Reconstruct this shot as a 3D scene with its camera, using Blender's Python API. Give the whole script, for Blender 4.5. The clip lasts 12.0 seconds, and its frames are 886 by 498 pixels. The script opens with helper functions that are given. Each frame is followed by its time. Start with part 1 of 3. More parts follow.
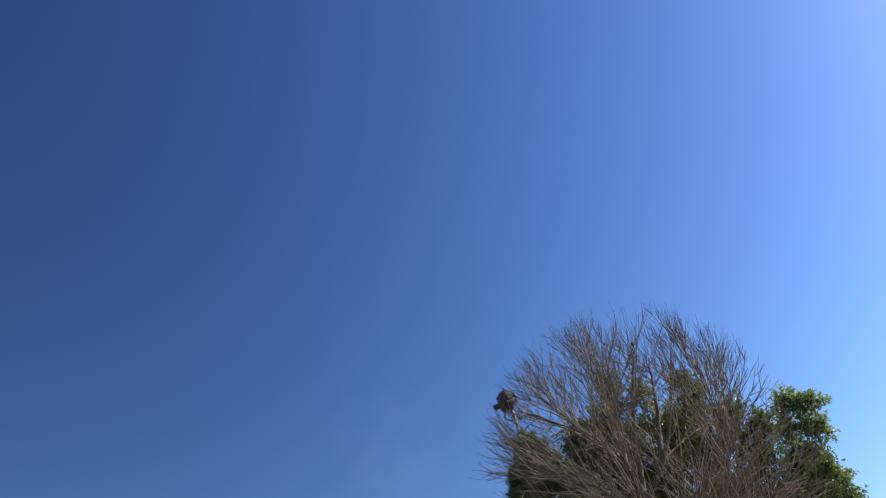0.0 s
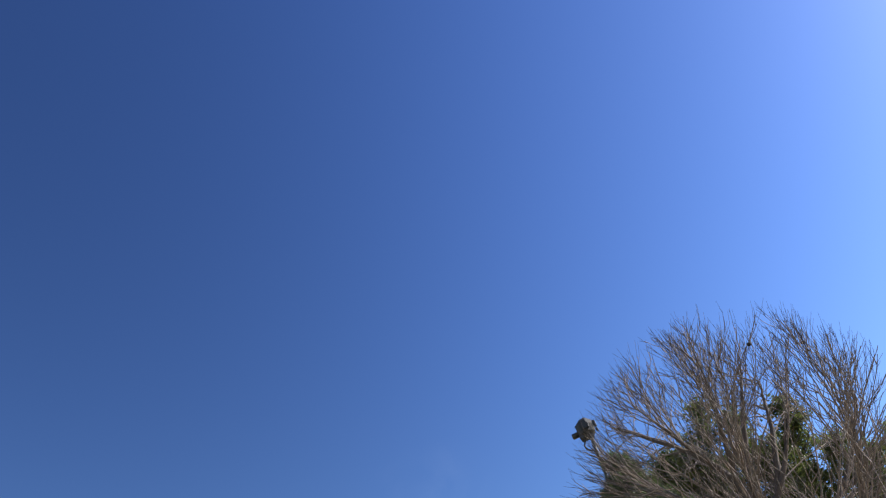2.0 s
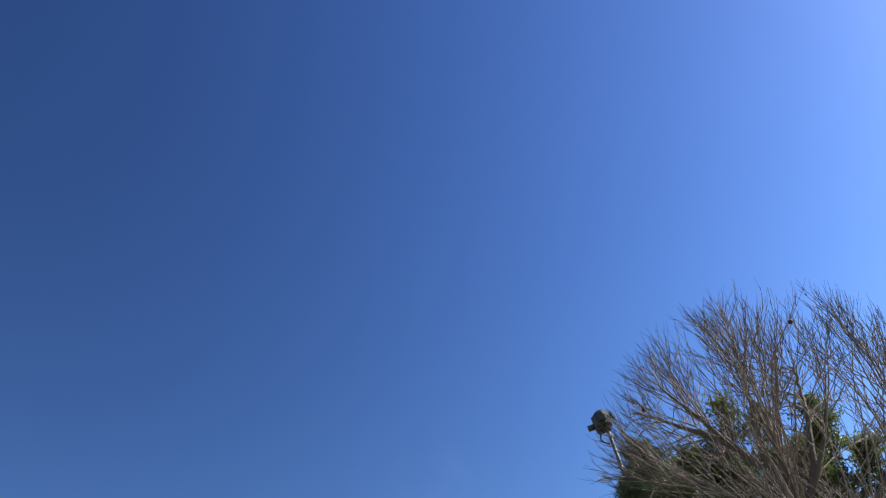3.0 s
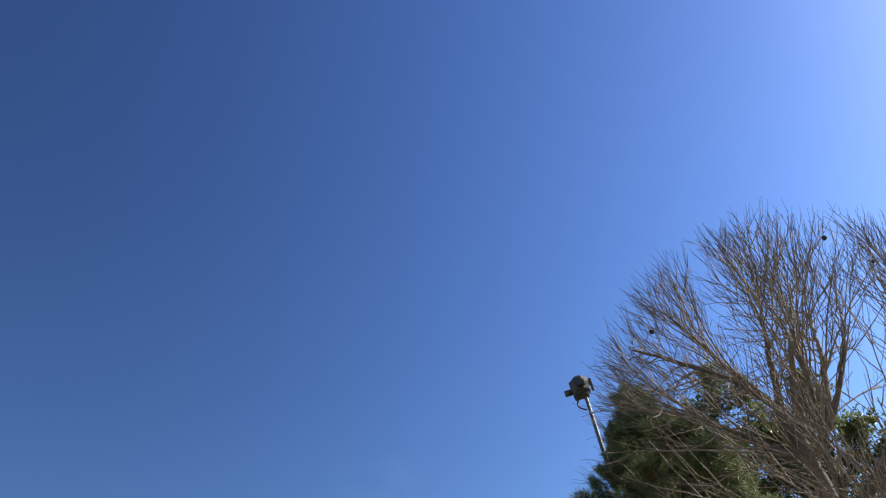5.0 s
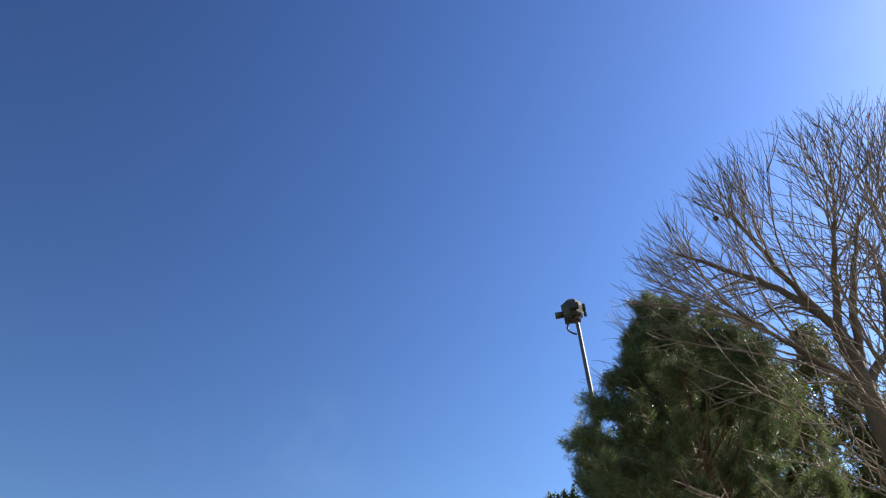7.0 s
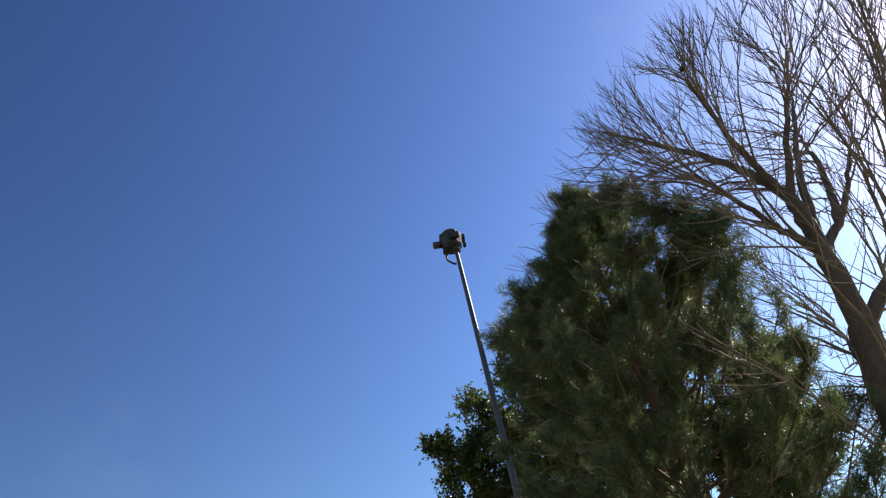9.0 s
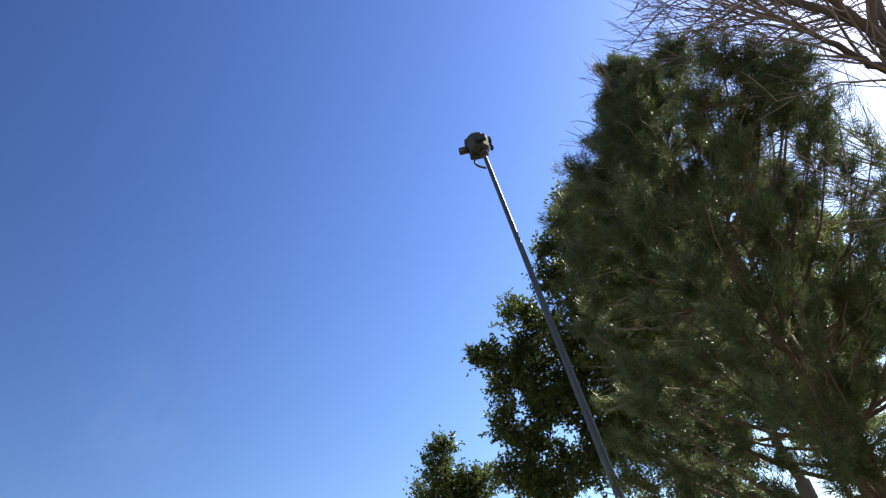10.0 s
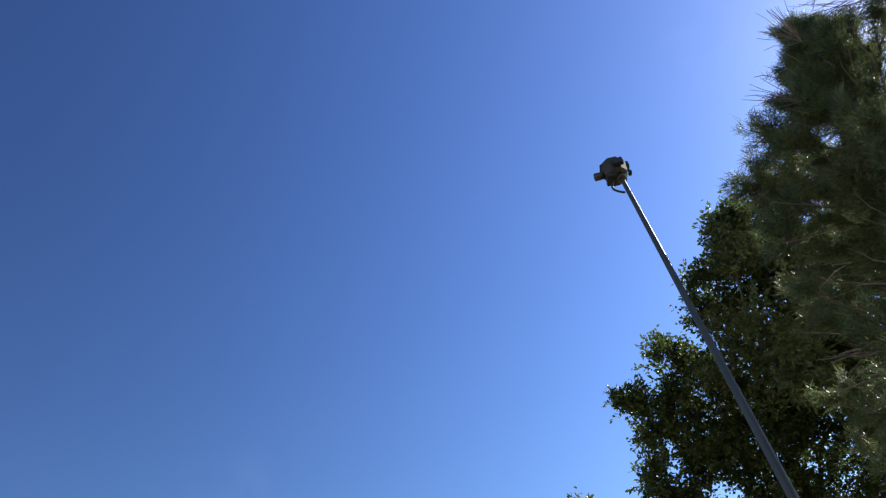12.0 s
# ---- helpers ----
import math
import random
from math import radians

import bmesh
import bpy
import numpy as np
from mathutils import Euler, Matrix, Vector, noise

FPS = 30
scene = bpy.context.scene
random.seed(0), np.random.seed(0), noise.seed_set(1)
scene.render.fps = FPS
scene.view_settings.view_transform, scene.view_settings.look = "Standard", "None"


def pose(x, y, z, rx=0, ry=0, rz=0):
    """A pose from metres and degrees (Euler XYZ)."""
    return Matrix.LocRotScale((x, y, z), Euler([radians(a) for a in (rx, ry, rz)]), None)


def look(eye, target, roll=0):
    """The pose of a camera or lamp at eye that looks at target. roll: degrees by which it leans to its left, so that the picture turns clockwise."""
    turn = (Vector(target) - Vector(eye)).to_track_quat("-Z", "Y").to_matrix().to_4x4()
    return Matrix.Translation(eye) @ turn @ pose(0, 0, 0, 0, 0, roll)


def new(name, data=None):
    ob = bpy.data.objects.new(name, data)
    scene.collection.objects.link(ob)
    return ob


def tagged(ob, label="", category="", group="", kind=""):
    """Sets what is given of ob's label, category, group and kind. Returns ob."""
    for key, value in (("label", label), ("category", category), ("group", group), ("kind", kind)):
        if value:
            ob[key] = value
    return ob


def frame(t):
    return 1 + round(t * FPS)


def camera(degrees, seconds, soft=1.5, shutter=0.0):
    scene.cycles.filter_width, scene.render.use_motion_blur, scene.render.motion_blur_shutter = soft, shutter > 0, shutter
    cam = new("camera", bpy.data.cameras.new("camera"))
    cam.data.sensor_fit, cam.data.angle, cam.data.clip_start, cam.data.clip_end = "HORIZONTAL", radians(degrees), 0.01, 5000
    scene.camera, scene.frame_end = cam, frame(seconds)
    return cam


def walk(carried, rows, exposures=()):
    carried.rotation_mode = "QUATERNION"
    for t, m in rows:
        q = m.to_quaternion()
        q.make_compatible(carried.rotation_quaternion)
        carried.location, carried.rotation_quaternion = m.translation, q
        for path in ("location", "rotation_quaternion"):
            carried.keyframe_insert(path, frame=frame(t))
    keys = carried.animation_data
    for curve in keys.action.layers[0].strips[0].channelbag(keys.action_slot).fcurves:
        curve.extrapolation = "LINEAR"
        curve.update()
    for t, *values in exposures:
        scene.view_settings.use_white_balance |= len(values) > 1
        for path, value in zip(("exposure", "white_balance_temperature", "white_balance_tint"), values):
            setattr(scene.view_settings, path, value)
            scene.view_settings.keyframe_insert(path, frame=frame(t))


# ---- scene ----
cam = camera(60.0, 12.0, soft=1.25)
# seconds, eye, target, roll
PATH = [
    (0.0, (0.051, 0.019, 1.510), (3.258, 6.680, 8.244), -19.19),
    (0.5, (-0.044, 0.265, 1.588), (2.985, 7.352, 7.959), -16.28),
    (1.0, (-0.143, 0.499, 1.585), (2.479, 7.141, 8.586), -17.27),
    (1.5, (-0.155, 0.798, 1.546), (2.554, 7.073, 8.846), -24.00),
    (2.0, (-0.153, 1.180, 1.613), (2.372, 7.494, 8.945), -16.19),
    (2.5, (-0.131, 1.547, 1.650), (2.106, 7.943, 9.005), -10.90),
    (3.0, (-0.053, 1.955, 1.714), (2.271, 8.287, 9.098), -12.50),
    (3.2, (-0.046, 2.122, 1.677), (2.277, 8.467, 9.049), -11.40),
    (4.8, (-0.082, 3.474, 1.573), (2.636, 9.600, 8.995), -10.23),
    (5.0, (-0.073, 3.635, 1.561), (2.665, 9.790, 8.951), -10.33),
    (5.5, (-0.110, 4.053, 1.572), (2.737, 10.116, 8.997), -8.59),
    (6.0, (-0.182, 4.485, 1.593), (2.888, 10.273, 9.148), -10.76),
    (6.5, (-0.261, 4.976, 1.570), (2.611, 10.833, 9.149), -7.85),
    (7.0, (-0.284, 5.432, 1.608), (3.045, 11.837, 8.529), -2.87),
    (7.5, (-0.276, 5.989, 1.677), (4.191, 12.250, 8.068), -3.14),
    (7.7, (-0.299, 6.174, 1.654), (4.195, 12.108, 8.332), -2.78),
    (9.3, (-0.314, 7.994, 1.561), (5.142, 13.125, 8.186), -14.20),
    (9.5, (-0.304, 8.188, 1.586), (4.631, 13.696, 8.317), -12.26),
    (9.6, (-0.299, 8.286, 1.527), (4.281, 14.297, 8.076), -11.48),
    (10.0, (-0.288, 8.564, 1.661), (5.259, 14.283, 7.705), -17.50),
    (10.5, (-0.243, 8.955, 1.679), (4.913, 14.292, 8.381), -16.16),
    (11.0, (-0.181, 9.370, 1.549), (3.769, 14.490, 9.177), -6.49),
    (11.5, (-0.113, 9.717, 1.623), (4.046, 15.163, 8.905), -7.27),
    (12.0, (0.010, 10.101, 1.576), (4.164, 15.619, 8.807), -13.21),
]
walk(cam, [(t, look(eye, target, roll)) for t, eye, target, roll in PATH], exposures=[
    (0.0, 0.4, 6450, 10), (0.5, 0.42, 6400, 10), (1.0, 0.52, 6350, 12), (2.5, 0.68, 6450, 13), (3.0, 0.6, 6250, 10), (5.5, 0.75, 6800, 8), (6.5, 0.74, 6750, 6), (7.0, 0.88, 6850, 7), (7.5, 0.72, 6900, 9),
    (9.5, 0.54, 6950, 10), (10.0, 0.97, 6950, 13), (10.5, 1.0, 6950, 13), (11.0, 0.78, 6850, 6), (11.5, 0.84, 6850, 11), (12.0, 0.74, 6650, 10)])

# ---- daylight ----
SUN_AZIMUTH, SUN_HEIGHT = 98.5, 37.5
world = bpy.data.worlds.new("sky")
scene.world = world
world.use_nodes = True
nodes, links = world.node_tree.nodes, world.node_tree.links
sky = nodes.new("ShaderNodeTexSky")
sky.sky_type = "NISHITA"
sky.sun_disc = False
sky.sun_elevation, sky.sun_rotation = radians(SUN_HEIGHT), radians(SUN_AZIMUTH)
sky.altitude, sky.air_density, sky.dust_density, sky.ozone_density = 200, 1.75, 0.534, 2.43
deep = nodes.new("ShaderNodeGamma")  # the deep saturated blue of very clear air
deep.inputs["Gamma"].default_value = 2.066
links.new(sky.outputs["Color"], deep.inputs["Color"])
level = nodes.new("ShaderNodeMix")  # brings it back to daylight level
level.data_type, level.blend_type = "RGBA", "MULTIPLY"
level.inputs["Factor"].default_value, level.inputs["B"].default_value = 1.0, (0.372, 0.325, 0.35, 1)
links.new(deep.outputs["Color"], level.inputs["A"])
# two faint wisps of cloud, one low to the north and one high to the east
bearing, wisps, thin, veil = nodes.new("ShaderNodeTexCoord"), nodes.new("ShaderNodeTexNoise"), nodes.new("ShaderNodeMapRange"), nodes.new("ShaderNodeMix")
wisps.inputs["Scale"].default_value, wisps.inputs["Detail"].default_value, wisps.inputs["Distortion"].default_value = 16, 5, 0.6
links.new(bearing.outputs["Generated"], wisps.inputs["Vector"])
thin.inputs["From Min"].default_value, thin.inputs["From Max"].default_value = 0.42, 0.72
links.new(wisps.outputs["Fac"], thin.inputs["Value"])
total = None
for way, spread, most in (((0.235, 0.843, 0.484), 0.9955, 0.035), ((0.6, 0.19, 0.778), 0.9975, 0.05)):
    near, extent = nodes.new("ShaderNodeVectorMath"), nodes.new("ShaderNodeMapRange")
    near.operation = "DOT_PRODUCT"
    near.inputs[1].default_value = Vector(way).normalized()
    links.new(bearing.outputs["Generated"], near.inputs[0])
    extent.interpolation_type = "SMOOTHSTEP"
    extent.inputs["From Min"].default_value, extent.inputs["From Max"].default_value, extent.inputs["To Max"].default_value = spread, 0.9998, most
    links.new(near.outputs["Value"], extent.inputs["Value"])
    both = nodes.new("ShaderNodeMath")
    both.operation = "ADD"
    both.inputs[1].default_value = 0.0
    links.new(extent.outputs["Result"], both.inputs[0])
    if total:
        links.new(total, both.inputs[1])
    total = both.outputs["Value"]
cover = nodes.new("ShaderNodeMath")
cover.operation = "MULTIPLY"
links.new(total, cover.inputs[0])
links.new(thin.outputs["Result"], cover.inputs[1])
veil.data_type = "RGBA"
veil.inputs["B"].default_value = (7.4, 9.2, 12.5, 1)
links.new(cover.outputs["Value"], veil.inputs["Factor"])
links.new(level.outputs["Result"], veil.inputs["A"])
links.new(veil.outputs["Result"], nodes["Background"].inputs["Color"])
nodes["Background"].inputs["Strength"].default_value = 0.05

sun_way = Vector((math.sin(radians(SUN_AZIMUTH)) * math.cos(radians(SUN_HEIGHT)),
                  math.cos(radians(SUN_AZIMUTH)) * math.cos(radians(SUN_HEIGHT)), math.sin(radians(SUN_HEIGHT))))
sun = new("sun", bpy.data.lights.new("sun", "SUN"))
sun.data.energy, sun.data.angle, sun.data.color = 5.0, radians(0.53), (1.0, 0.95, 0.87)
sun.matrix_world = look(sun_way * 60, (0, 0, 0))


# ---- materials ----
def material(name):
    m = bpy.data.materials.new(name)
    m.use_nodes = True
    return m, m.node_tree.nodes, m.node_tree.links, m.node_tree.nodes["Principled BSDF"]


def coords(n, l, scale):
    c, v = n.new("ShaderNodeTexCoord"), n.new("ShaderNodeMapping")
    v.inputs["Scale"].default_value = scale
    l.new(c.outputs["Object"], v.inputs["Vector"])
    return v.outputs["Vector"]


def noise_of(n, l, vector, scale, detail=4.0, rough=0.6):
    t = n.new("ShaderNodeTexNoise")
    t.inputs["Scale"].default_value, t.inputs["Detail"].default_value, t.inputs["Roughness"].default_value = scale, detail, rough
    l.new(vector, t.inputs["Vector"])
    return t.outputs["Fac"]


def ramp(n, l, fac, stops):
    r = n.new("ShaderNodeValToRGB")
    e = r.color_ramp.elements
    while len(e) < len(stops):
        e.new(0.5)
    for k, (p, c) in enumerate(stops):
        e[k].position, e[k].color = p, (*c, 1)
    l.new(fac, r.inputs["Fac"])
    return r.outputs["Color"]


def mixed(n, l, fac, a, b, blend="MIX"):
    m = n.new("ShaderNodeMix")
    m.data_type, m.blend_type = "RGBA", blend
    if isinstance(fac, float):
        m.inputs["Factor"].default_value = fac
    else:
        l.new(fac, m.inputs["Factor"])
    l.new(a, m.inputs["A"])
    l.new(b, m.inputs["B"])
    return m.outputs["Result"]


def bumped(n, l, b, height, strength, distance):
    k = n.new("ShaderNodeBump")
    k.inputs["Strength"].default_value, k.inputs["Distance"].default_value = strength, distance
    l.new(height, k.inputs["Height"])
    l.new(k.outputs["Normal"], b.inputs["Normal"])


def bark(name, dark, light, furrow=1.0):
    m, n, l, b = material(name)
    v = coords(n, l, (1, 1, 0.35))
    fine, broad = noise_of(n, l, v, 45, 6, 0.7), noise_of(n, l, v, 5, 3)
    a = ramp(n, l, fine, [(0.3, dark), (0.7, light)])
    c = ramp(n, l, broad, [(0.3, tuple(x * 0.75 for x in dark)), (0.7, tuple(x * 1.1 for x in light))])
    l.new(mixed(n, l, 0.45, a, c), b.inputs["Base Color"])
    b.inputs["Roughness"].default_value = 0.85
    bumped(n, l, b, fine, 0.7 * furrow, 0.02)
    return m


def foliage(name, low, mid, high, sheer, rough=0.45, dry=None):
    m, n, l, b = material(name)
    v = coords(n, l, (1, 1, 1))
    g = n.new("ShaderNodeNewGeometry")
    single = ramp(n, l, g.outputs["Random Per Island"], [(0.0, low), (0.55, mid), (1.0, high)])
    patch = ramp(n, l, noise_of(n, l, v, 1.6, 3), [(0.35, low), (0.7, high if dry is None else dry)])
    colour = mixed(n, l, 0.4, single, patch)
    l.new(colour, b.inputs["Base Color"])
    b.inputs["Roughness"].default_value = rough
    t, s = n.new("ShaderNodeBsdfTranslucent"), n.new("ShaderNodeMixShader")
    bright = n.new("ShaderNodeHueSaturation")
    bright.inputs["Saturation"].default_value, bright.inputs["Value"].default_value = 1.1, 1.5
    l.new(colour, bright.inputs["Color"])
    l.new(bright.outputs["Color"], t.inputs["Color"])
    s.inputs["Fac"].default_value = sheer
    l.new(b.outputs["BSDF"], s.inputs[1])
    l.new(t.outputs["BSDF"], s.inputs[2])
    l.new(s.outputs["Shader"], n["Material Output"].inputs["Surface"])
    return m


def painted(name, colour, worn, rough, metal=0.0, scale=9.0):
    m, n, l, b = material(name)
    v = coords(n, l, (1, 1, 0.4))
    f, g = noise_of(n, l, v, scale, 5), noise_of(n, l, v, scale * 9, 4)
    l.new(mixed(n, l, 0.4, ramp(n, l, f, [(0.35, colour), (0.75, worn)]), ramp(n, l, g, [(0.3, colour), (0.8, worn)])), b.inputs["Base Color"])
    b.inputs["Roughness"].default_value, b.inputs["Metallic"].default_value = rough, metal
    bumped(n, l, b, g, 0.15, 0.002)
    return m


BARK_GREY = bark("grey_brown_bark", (0.055, 0.042, 0.034), (0.16, 0.122, 0.095))
BARK_TWIG = bark("pale_twig_bark", (0.066, 0.053, 0.046), (0.37, 0.3, 0.255), 0.4)
BARK_SHOOT = bark("dark_shoot_bark", (0.06, 0.049, 0.046), (0.19, 0.155, 0.14), 0.3)
BARK_PINE = bark("red_brown_bark", (0.07, 0.045, 0.032), (0.19, 0.125, 0.085))
BARK_DARK = bark("dark_bark", (0.05, 0.042, 0.035), (0.13, 0.11, 0.09))
NEEDLES = foliage("pine_needles", (0.046, 0.08, 0.036), (0.088, 0.128, 0.053), (0.19, 0.22, 0.095), 0.36, 0.45, (0.155, 0.148, 0.07))
LEAVES = foliage("glossy_leaves", (0.034, 0.054, 0.018), (0.06, 0.088, 0.026), (0.13, 0.16, 0.045), 0.4, 0.32)
LEAVES_BRIGHT = foliage("bright_leaves", (0.1, 0.145, 0.058), (0.155, 0.205, 0.08), (0.24, 0.285, 0.12), 0.5, 0.4)
LEAVES_DULL = foliage("dull_leaves", (0.06, 0.08, 0.028), (0.09, 0.115, 0.04), (0.15, 0.17, 0.055), 0.4, 0.4)
STEEL = painted("galvanised_steel", (0.036, 0.044, 0.057), (0.07, 0.08, 0.095), 0.5, 0.2)
HOUSING = painted("weathered_housing_paint", (0.02, 0.022, 0.025), (0.046, 0.048, 0.05), 0.65, 0.0, 14)
DARK_METAL = painted("dark_metal", (0.03, 0.032, 0.034), (0.07, 0.07, 0.07), 0.45, 0.3, 14)
RUBBER = painted("black_rubber", (0.012, 0.012, 0.013), (0.03, 0.03, 0.03), 0.6)
RED_SCRAP = painted("faded_red_plastic", (0.3, 0.02, 0.022), (0.42, 0.06, 0.06), 0.75)
SEED = painted("dry_seed_ball", (0.022, 0.019, 0.016), (0.06, 0.05, 0.04), 0.9, 0.0, 40)


# ---- building ----
def mesh_of(name, verts, faces, mat, smooth=False):
    """A mesh from an array of places and an array of faces that all have as many corners."""
    verts, faces = np.asarray(verts, np.float32), np.asarray(faces, np.int32)
    me = bpy.data.meshes.new(name)
    corners = faces.shape[1]
    me.vertices.add(len(verts))
    me.vertices.foreach_set("co", verts.ravel())
    me.loops.add(faces.size)
    me.loops.foreach_set("vertex_index", faces.ravel())
    me.polygons.add(len(faces))
    me.polygons.foreach_set("loop_start", np.arange(0, faces.size, corners, dtype=np.int32))
    me.polygons.foreach_set("use_smooth", np.full(len(faces), smooth))
    me.update(calc_edges=True)
    me.validate()
    me.materials.append(mat)
    return me


def part_mesh(name, me, parent, label="", kind=""):
    ob = new(name, me)
    ob.parent = parent
    return tagged(ob, label, kind=kind)


def part(name, bm, mat, parent, label="", smooth=True):
    me = bpy.data.meshes.new(name)
    if smooth:
        for f in bm.faces:
            f.smooth = True
    bm.to_mesh(me)
    bm.free()
    me.materials.append(mat)
    return part_mesh(name, me, parent, label)


def unit(a):
    return a / np.maximum(np.linalg.norm(a, axis=-1, keepdims=True), 1e-9)


def tubes(chains, sides):
    """Places and four-cornered faces of round rods. A chain is its points (n, 3) and its radii (n,)."""
    V, F, base = [], [], 0
    turn = np.linspace(0, 2 * np.pi, sides, endpoint=False)
    ring = np.stack([np.cos(turn), np.sin(turn)], 1)
    k = np.arange(sides)
    for pts, rad in chains:
        way = unit(np.gradient(pts, axis=0))
        side = np.where(np.abs(way[:, 2:3]) > 0.9, np.array([[1.0, 0, 0]]), np.array([[0, 0, 1.0]]))
        a = unit(np.cross(way, side[:1] if np.all(side == side[0]) else np.array([[0.6, 0.8, 0.02]])))
        b = np.cross(way, a)
        V.append((pts[:, None] + rad[:, None, None] * (ring[None, :, :1] * a[:, None] + ring[None, :, 1:] * b[:, None])).reshape(-1, 3))
        n = len(pts)
        lo = base + np.arange(n - 1)[:, None] * sides + k[None]
        hi = base + np.arange(n - 1)[:, None] * sides + ((k + 1) % sides)[None]
        F.append(np.stack([lo, hi, hi + sides, lo + sides], -1).reshape(-1, 4))
        base += n * sides
    return np.concatenate(V), np.concatenate(F)


def tubes_alike(pts, rad, sides):
    """As tubes(), for many chains of as many points each: pts (m, n, 3), rad (n,)."""
    m, n = pts.shape[:2]
    turn = np.linspace(0, 2 * np.pi, sides, endpoint=False)
    way = unit(pts[:, -1] - pts[:, 0])
    a = unit(np.cross(way, np.array([[0.6, 0.8, 0.02]])))
    b = np.cross(way, a)
    ring = np.cos(turn)[None, :, None] * a[:, None] + np.sin(turn)[None, :, None] * b[:, None]
    V = (pts[:, :, None] + rad[None, :, None, None] * ring[:, None]).reshape(-1, 3)
    k = np.arange(sides)
    base = (np.arange(m)[:, None, None] * n + np.arange(n - 1)[None, :, None]) * sides
    lo, hi = base + k, base + (k + 1) % sides
    return V, np.stack([lo, hi, hi + sides, lo + sides], -1).reshape(-1, 4)


def thing(name, place, label, category, group="", kind=""):
    ob = new(name)
    ob.location = place
    ob.empty_display_size = 0.3
    return tagged(ob, label, category, group, kind)


def local(verts, place):
    return np.asarray(verts) - np.asarray(place)


# ---- ground ----
def ground():
    lines = np.concatenate([-np.geomspace(2600, 30, 14), np.linspace(-26, 26, 53), np.geomspace(30, 2600, 14)])
    X, Y = np.meshgrid(lines + 4, lines + 8, indexing="ij")
    Z = np.zeros_like(X)
    for i in range(X.shape[0]):
        for j in range(X.shape[1]):
            Z[i, j] = 0.06 * noise.noise((X[i, j] * 0.35, Y[i, j] * 0.35, 0)) - 0.03
    n = len(lines)
    k = (np.arange(n - 1)[:, None] * n + np.arange(n - 1)[None]).ravel()
    m, nd, l, b = material("dry_grass_and_soil")
    v = coords(nd, l, (1, 1, 1))
    a = ramp(nd, l, noise_of(nd, l, v, 0.5, 5), [(0.35, (0.13, 0.1, 0.065)), (0.65, (0.11, 0.12, 0.045))])
    c = ramp(nd, l, noise_of(nd, l, v, 24, 6), [(0.3, (0.07, 0.06, 0.035)), (0.75, (0.2, 0.17, 0.1))])
    l.new(mixed(nd, l, 0.5, a, c), b.inputs["Base Color"])
    b.inputs["Roughness"].default_value = 0.95
    bumped(nd, l, b, noise_of(nd, l, v, 60, 5), 0.8, 0.03)
    me = mesh_of("ground", np.stack([X, Y, Z], -1).reshape(-1, 3), np.stack([k, k + n, k + n + 1, k + 1], 1), m, True)
    tagged(new("ground", me), "dry grass and bare soil under the trees", "ground", kind="structure")


ground()


# ---- the bare tree ----
PINE = np.array((5.75, 11.2, 0.0))


def pine_reach(z):
    """The pine's half breadth at height z."""
    return np.interp(z, (2.4, 3.6, 4.4, 5.2, 6.0, 6.4, 6.8, 7.2, 7.6, 8.0), (1.9, 1.9, 1.72, 1.5, 1.28, 1.1, 0.81, 0.56, 0.3, 0.05))


BARE = (6.1, 9.6, 0.0)


